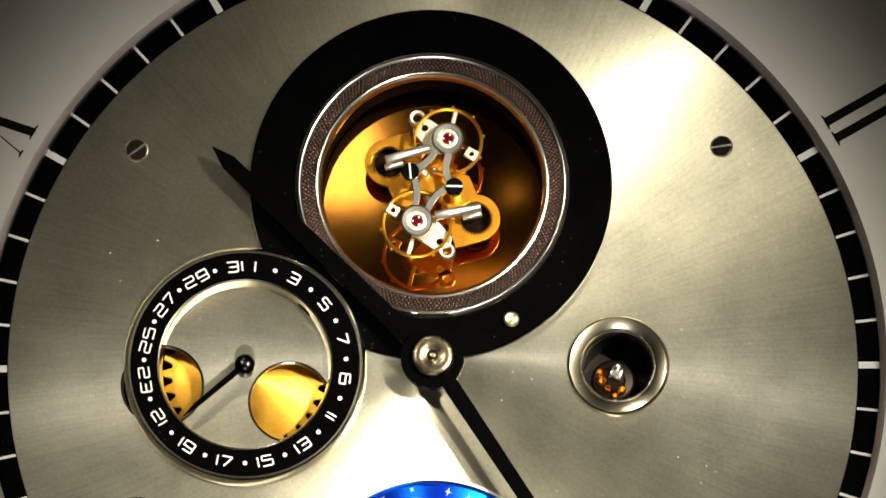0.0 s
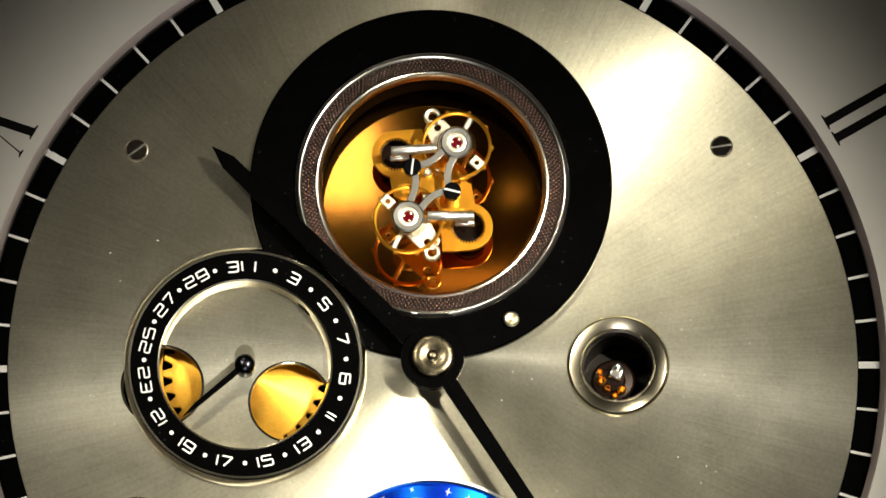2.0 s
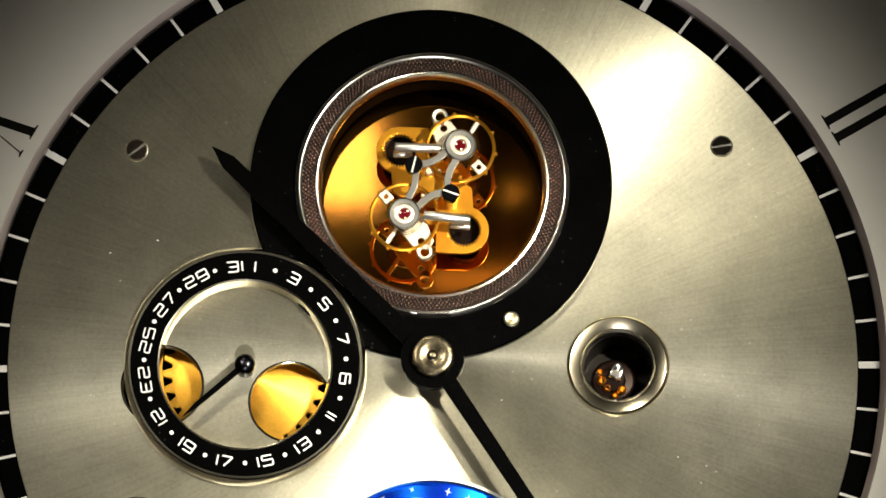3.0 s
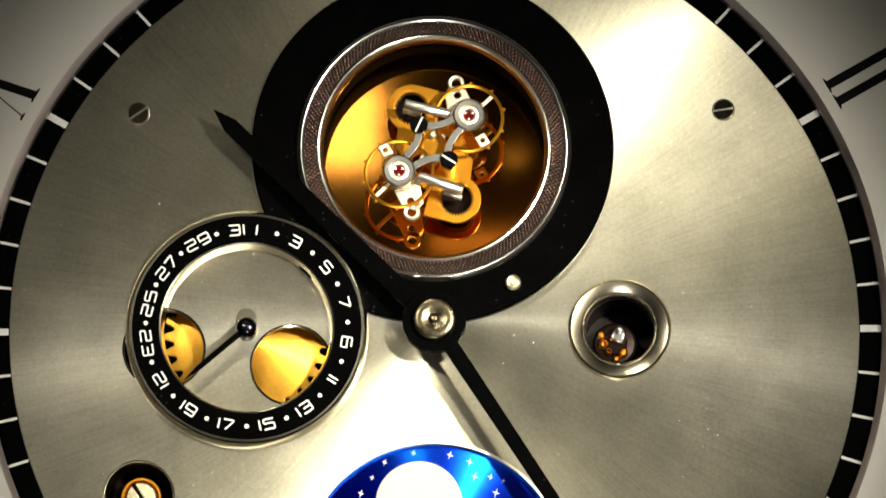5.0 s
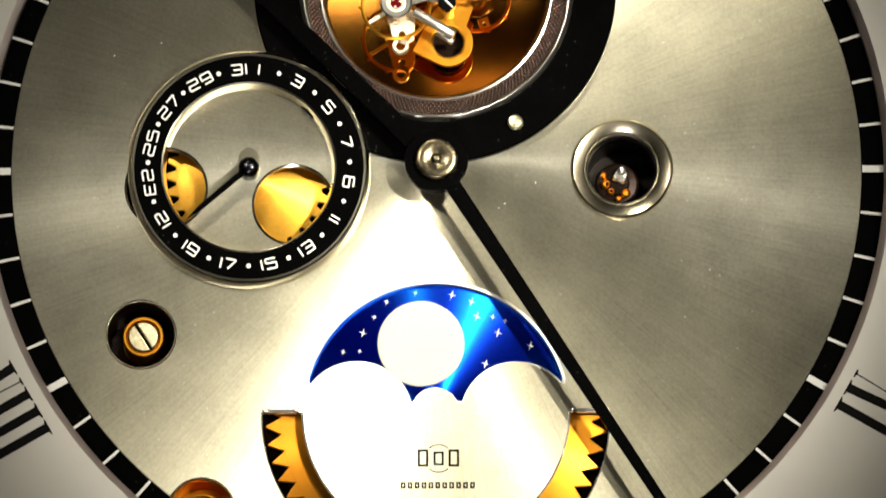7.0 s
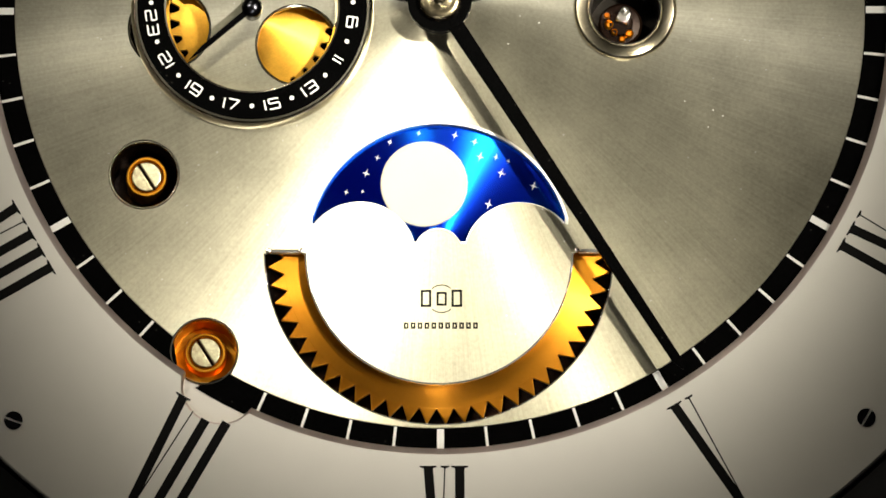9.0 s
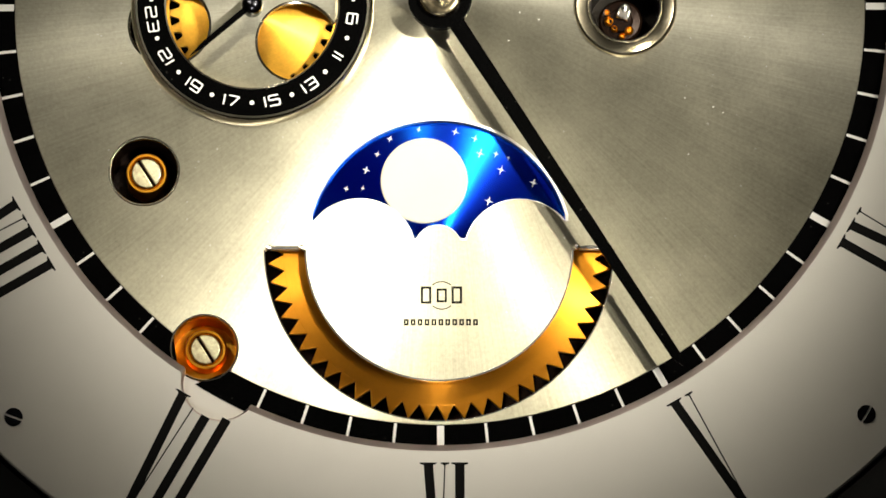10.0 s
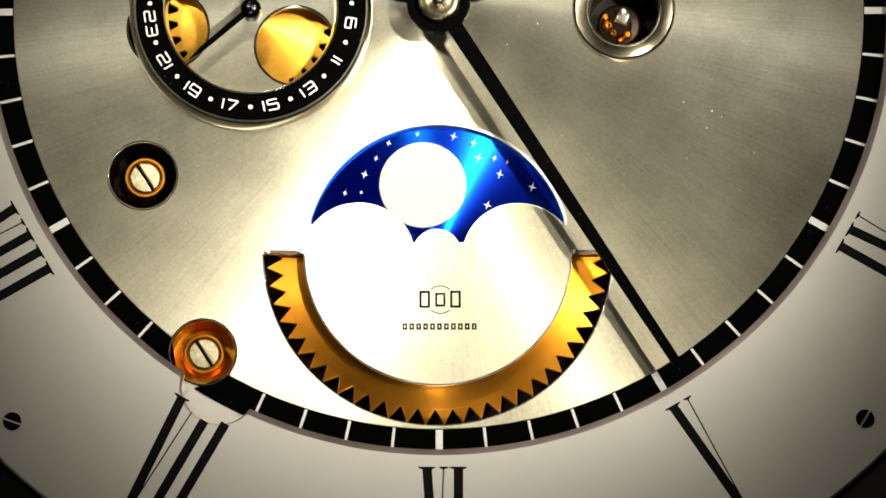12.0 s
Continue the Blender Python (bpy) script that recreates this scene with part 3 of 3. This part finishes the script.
for k in range(K):
    for i in range(N):
        r, a = 30.6 - STEP * k, 360 * (i + 0.5 * (k % 2)) / N
        rings = []
        for grow, h in ((0.8, 1.5), (0.3, 2.15)):
            da, dr = 180 / N * grow, STEP * grow
            ring = []
            for u, v in ((0, dr), (da, 0), (0, -dr), (-da, 0)):
                x, y = clock(min(max(r + v, 27.7), 30.8), a + u)
                ring.append(bm.verts.new(W(TX + x, TY + y, h)))
            rings.append(ring)
        for e in range(4):
            bm.faces.new((rings[0][e], rings[0][(e + 1) % 4], rings[1][(e + 1) % 4], rings[1][e]))
        bm.faces.new(rings[1])
part("knurled_band", bm, KNURL, bezel, "diamond-knurled steel band", False)
part("inner_ring", lathe([(27.75, 1.7), (27.5, 2.35), (27.1, 2.45), (26.6, 2.0), (26.2, 1.2), (26.1, 0.4), (26.1, 0.0)], TX, TY, 192), STEEL, bezel, "polished inner ring")
part("well", lathe([(26.15, 0.1), (26.4, -10), (27.5, -12)], TX, TY, 128), MATT, bezel, "well wall with its deep shade put into matt black")
part("well_floor", lathe([(28, -12.0), (0.001, -12.0)], TX, TY, 128), MIRRORGOLD, bezel, "polished gilt floor")
lone("flange_screw", lathe([(1.8, 2.6), (1.8, 3.1), (1.4, 3.4), (0.7, 3.2), (0.5, 3.6), (0.001, 3.6)], 18.6, 10.8, 32), HEAD, "small gilt screw on the black flange", "screw")

cage = thing("tourbillon_cage", TX, TY, -12, "turning double tourbillon of steel and gilt brass", "tourbillon")


def at(x, y):
    return TX + x, TY + y


def bow(p, q, bulge, n=10):
    a, b = Vector(p), Vector(q)
    nrm = Vector((-(b - a).y, (b - a).x)).normalized() * bulge
    return [tuple(a.lerp(b, i / n) + nrm * math.sin(math.pi * i / n)) for i in range(n + 1)]


# gilt lower bridge: two lobes joined by a waist
for s in (-1, 1):
    lobe = [(10.2 + 5.8 * math.cos(a), -6.9 + 5.8 * math.sin(a)) for a in np.linspace(-1.35, 1.5, 40)]
    lobe += [(8.7, 3.4), (4.6, 4.4), (2.6, 1.0), (2.4, -4.0), (5.4, -14.2), (8.0, -13.6)]
    part("lower_bridge", cut([[at(-s * x, -s * y) for x, y in lobe], [at(-s * (10.2 + x), s * 6.9 + y) for x, y in gear(0, 0, 4.3, 3.5, 34, 0.1)]],
                             -4.6 - 0.1 * s, -3.2 - 0.1 * s, 0.1), GOLD, cage, "gilt lower bridge")
for s in (1, -1):
    x, y = at(-10.2 * s, 6.9 * s)
    part("spring_cup", lathe([(4.3, -4.6), (4.2, -8.5), (0.001, -8.5)], x, y, 40), BORE, cage, "dark toothed cup")
part("cage_wheel", cut([[at(a, b) for a, b in gear(0, 0, 7.6, 8.3, 60, 0.2)], [at(a, b) for a, b in ring_of(0, 0, 5.6, 48)]], -6.5, -5.6, 0.05), GOLD, cage)
part("cage_arbor", lathe([(2.2, -12.0), (2.2, 0.5), (1.4, 1.0), (0.001, 1.0)], *at(0, 0), 24), GOLD, cage)
part("centre_wheel", cut([[at(a, b) for a, b in gear(0, 0, 2.9, 3.4, 20, 0.15)]], 1.0, 1.7, 0.05), GOLD, cage)
for x, y, r in ((-1.6, 2.6, 1.0), (1.5, -2.7, 1.0), (0.6, 3.2, 0.7), (-0.9, -3.6, 0.8)):
    part("cage_stud", lathe([(r, 0), (r, 3.1), (r * 0.7, 3.4), (r * 0.6, 3.0), (0.001, 3.0)], *at(x, y), 20), NICKEL, cage)

balances = []
for s in (1, -1):
    B = (3.7 * s, 10.0 * s)
    # upper bridge: ring round the jewel, two bent arms, a screw
    part("jewel_ring", lathe([(2.3, 6.9), (2.45, 7.3), (3.4, 7.35), (3.75, 7.1), (3.75, 6.2), (2.3, 6.2)], *at(*B), 48, True), SATIN, cage, "satin steel ring")
    part("jewel_seat", lathe([(2.4, 6.9), (1.9, 7.05), (1.5, 6.95), (1.3, 6.6), (1.2, 6.0)], *at(*B), 40), NICKEL, cage, "pale polished seat")
    part("jewel", lathe([(1.35, 6.5), (1.1, 6.8), (0.5, 6.75), (0.35, 6.55), (0.001, 6.5)], *at(*B), 24), RUBY, cage, "red ruby bearing")
    for k in range(3):
        u, v = clock(1.0, 120 * k + 30)
        part("jewel_prong", lathe([(0.28, 6.5), (0.26, 6.95), (0.001, 7.0)], *at(B[0] + u, B[1] + v), 12), NICKEL, cage)
    for q, bulge in (((-5.0, 2.2), 0.9), ((4.4, -1.6), -0.9)):
        q = (q[0], q[1])
        p = (B[0] + (q[0] - B[0]) * 0.3, B[1] + (q[1] - B[1]) * 0.3)
        strip = bow(p, q, bulge * s)
        part("bridge_arm", cut([[at(*w) for w in band(strip, 1.7)]], 6.0 + 0.05 * s, 6.9 + 0.05 * s, 0.15), SATIN, cage, "satin steel arm")
    sx, sy = at(-5.2 * s, 1.9 * s)
    part("bridge_screw", lathe([(2.1, 5.9), (2.1, 7.6), (1.9, 7.8), (0.001, 7.8)], sx, sy, 32), BLUED, cage, "blued slotted screw")
    part("screw_slot", cut(bars((-1.95, -0.22, 1.95, 0.22), turn=85 if s == 1 else 2, cx=sx, cy=sy), 7.79, 7.9), BRIGHT, cage)
    part("screw_post", lathe([(1.5, -4), (1.5, 6)], sx, sy, 20), STEEL, cage)
    # polished bars; the smaller lower rod models the reflection under each
    a, b = ((-0.6, 8.2), (-11.0, 5.2)) if s == 1 else ((0.6, -8.4), (11.4, -6.2))
    part("bar", rod((*at(*a), 5.0), (*at(*b), 5.0), 1.1), BRIGHT, cage, "polished steel bar")
    part("bar_reflection", rod((*at(a[0] * 0.4 + b[0] * 0.6, a[1] * 0.4 + b[1] * 0.6 - 0.6), 0.5), (*at(b[0] * 1.02, b[1] - 0.6), 0.5), 0.75), BRIGHT, cage)
    part("bar_post", lathe([(0.7, -4), (0.7, 5)], *at(b[0] * 0.95, b[1]), 16), STEEL, cage)
    # lower cock under the balance
    c0 = Vector(B)
    big = c0 + Vector((-6.3, 4.2)) * s
    stud = c0 + Vector((5.6, -3.2)) * s
    part("cock", cut([[at(*w) for w in [(c0.x + 2.4 * s, c0.y + 1.6 * s), tuple(big + Vector((1.9, 1.9)) * s), tuple(big + Vector((-1.6, 1.0)) * s), tuple(big + Vector((-2.0, -1.4)) * s),
                      (c0.x - 4.5 * s, c0.y - 1.8 * s), (c0.x - 1.0 * s, c0.y - 2.6 * s)]], ring_of(*at(*(big + Vector((0.9, -0.3)) * s)), 0.8, 20)], 1.0, 2.0, 0.2), NICKEL, cage, "pale polished cock")
    part("cock_ring", lathe([(1.1, 2.0), (1.2, 2.6), (1.7, 2.7), (2.0, 2.3), (2.0, 1.0), (1.1, 1.0)], *at(*(big + Vector((-0.8, 2.0)) * s)), 28, True), NICKEL, cage)
    part("stud", cut([[at(*w) for w in bars((-1.5, -1.3, 1.5, 1.3), turn=30, cx=stud.x, cy=stud.y)[0]], ring_of(*at(*stud), 0.55, 16)], 3.6, 4.8, 0.2), NICKEL, cage, "pale stud")
    bal = new("balance_wheel")
    bal.empty_display_size = 0.005
    bal.parent = cage
    bal.location = W(*at(*B), 3.4) - cage.location
    tagged(bal, "gilt balance wheel")
    balances.append((bal, B))
    x, y = at(*B)
    part("rim", lathe([(8.3, 3.0), (8.35, 3.9), (8.0, 4.1), (7.55, 3.9), (7.6, 3.0)], x, y, 96, True), GOLD, bal)
    part("spoke", join(*[cut(bars((-0.45, 0.6, 0.45, 7.8), turn=15 + 120 * k + (0 if s == 1 else 180), cx=x, cy=y), 3.2, 3.8, 0.1) for k in (0,)]), NICKEL, bal)
    part("hub", lathe([(1.6, 2.6), (1.6, 4.4), (0.6, 5.6), (0.001, 5.6)], x, y, 24), NICKEL, bal)
    for k in range(10):
        u, v = clock(8.5, 36 * k + 9)
        part("timing_screw", lathe([(0.4, 3.1), (0.4, 3.8), (0.3, 3.95), (0.001, 3.95)], x + u, y + v, 12), GOLD, bal)
    part("hairspring", join(*[lathe([(r, 4.5), (r + 0.12, 4.5), (r + 0.12, 4.75), (r, 4.75)], x, y, 48, True) for r in (2.4, 2.9, 3.4, 3.9, 4.4)]), DARKGOLD, bal)


def motions():
    """The cage turns once a minute; the balances tremble five times a second."""
    base = cage.location.copy()
    walk(cage, [(t, Matrix.Translation(base) @ Matrix.Rotation(radians(6.1 * t), 4, "Y")) for t in range(13)])
    for i, (bal, B) in enumerate(balances):
        place = bal.location.copy()
        walk(bal, [(k / 20, Matrix.Translation(place) @ Matrix.Rotation(radians((0, 9, 0, -9)[k % 4] * (1, -1)[i]), 4, "Y")) for k in range(241)])


motions()
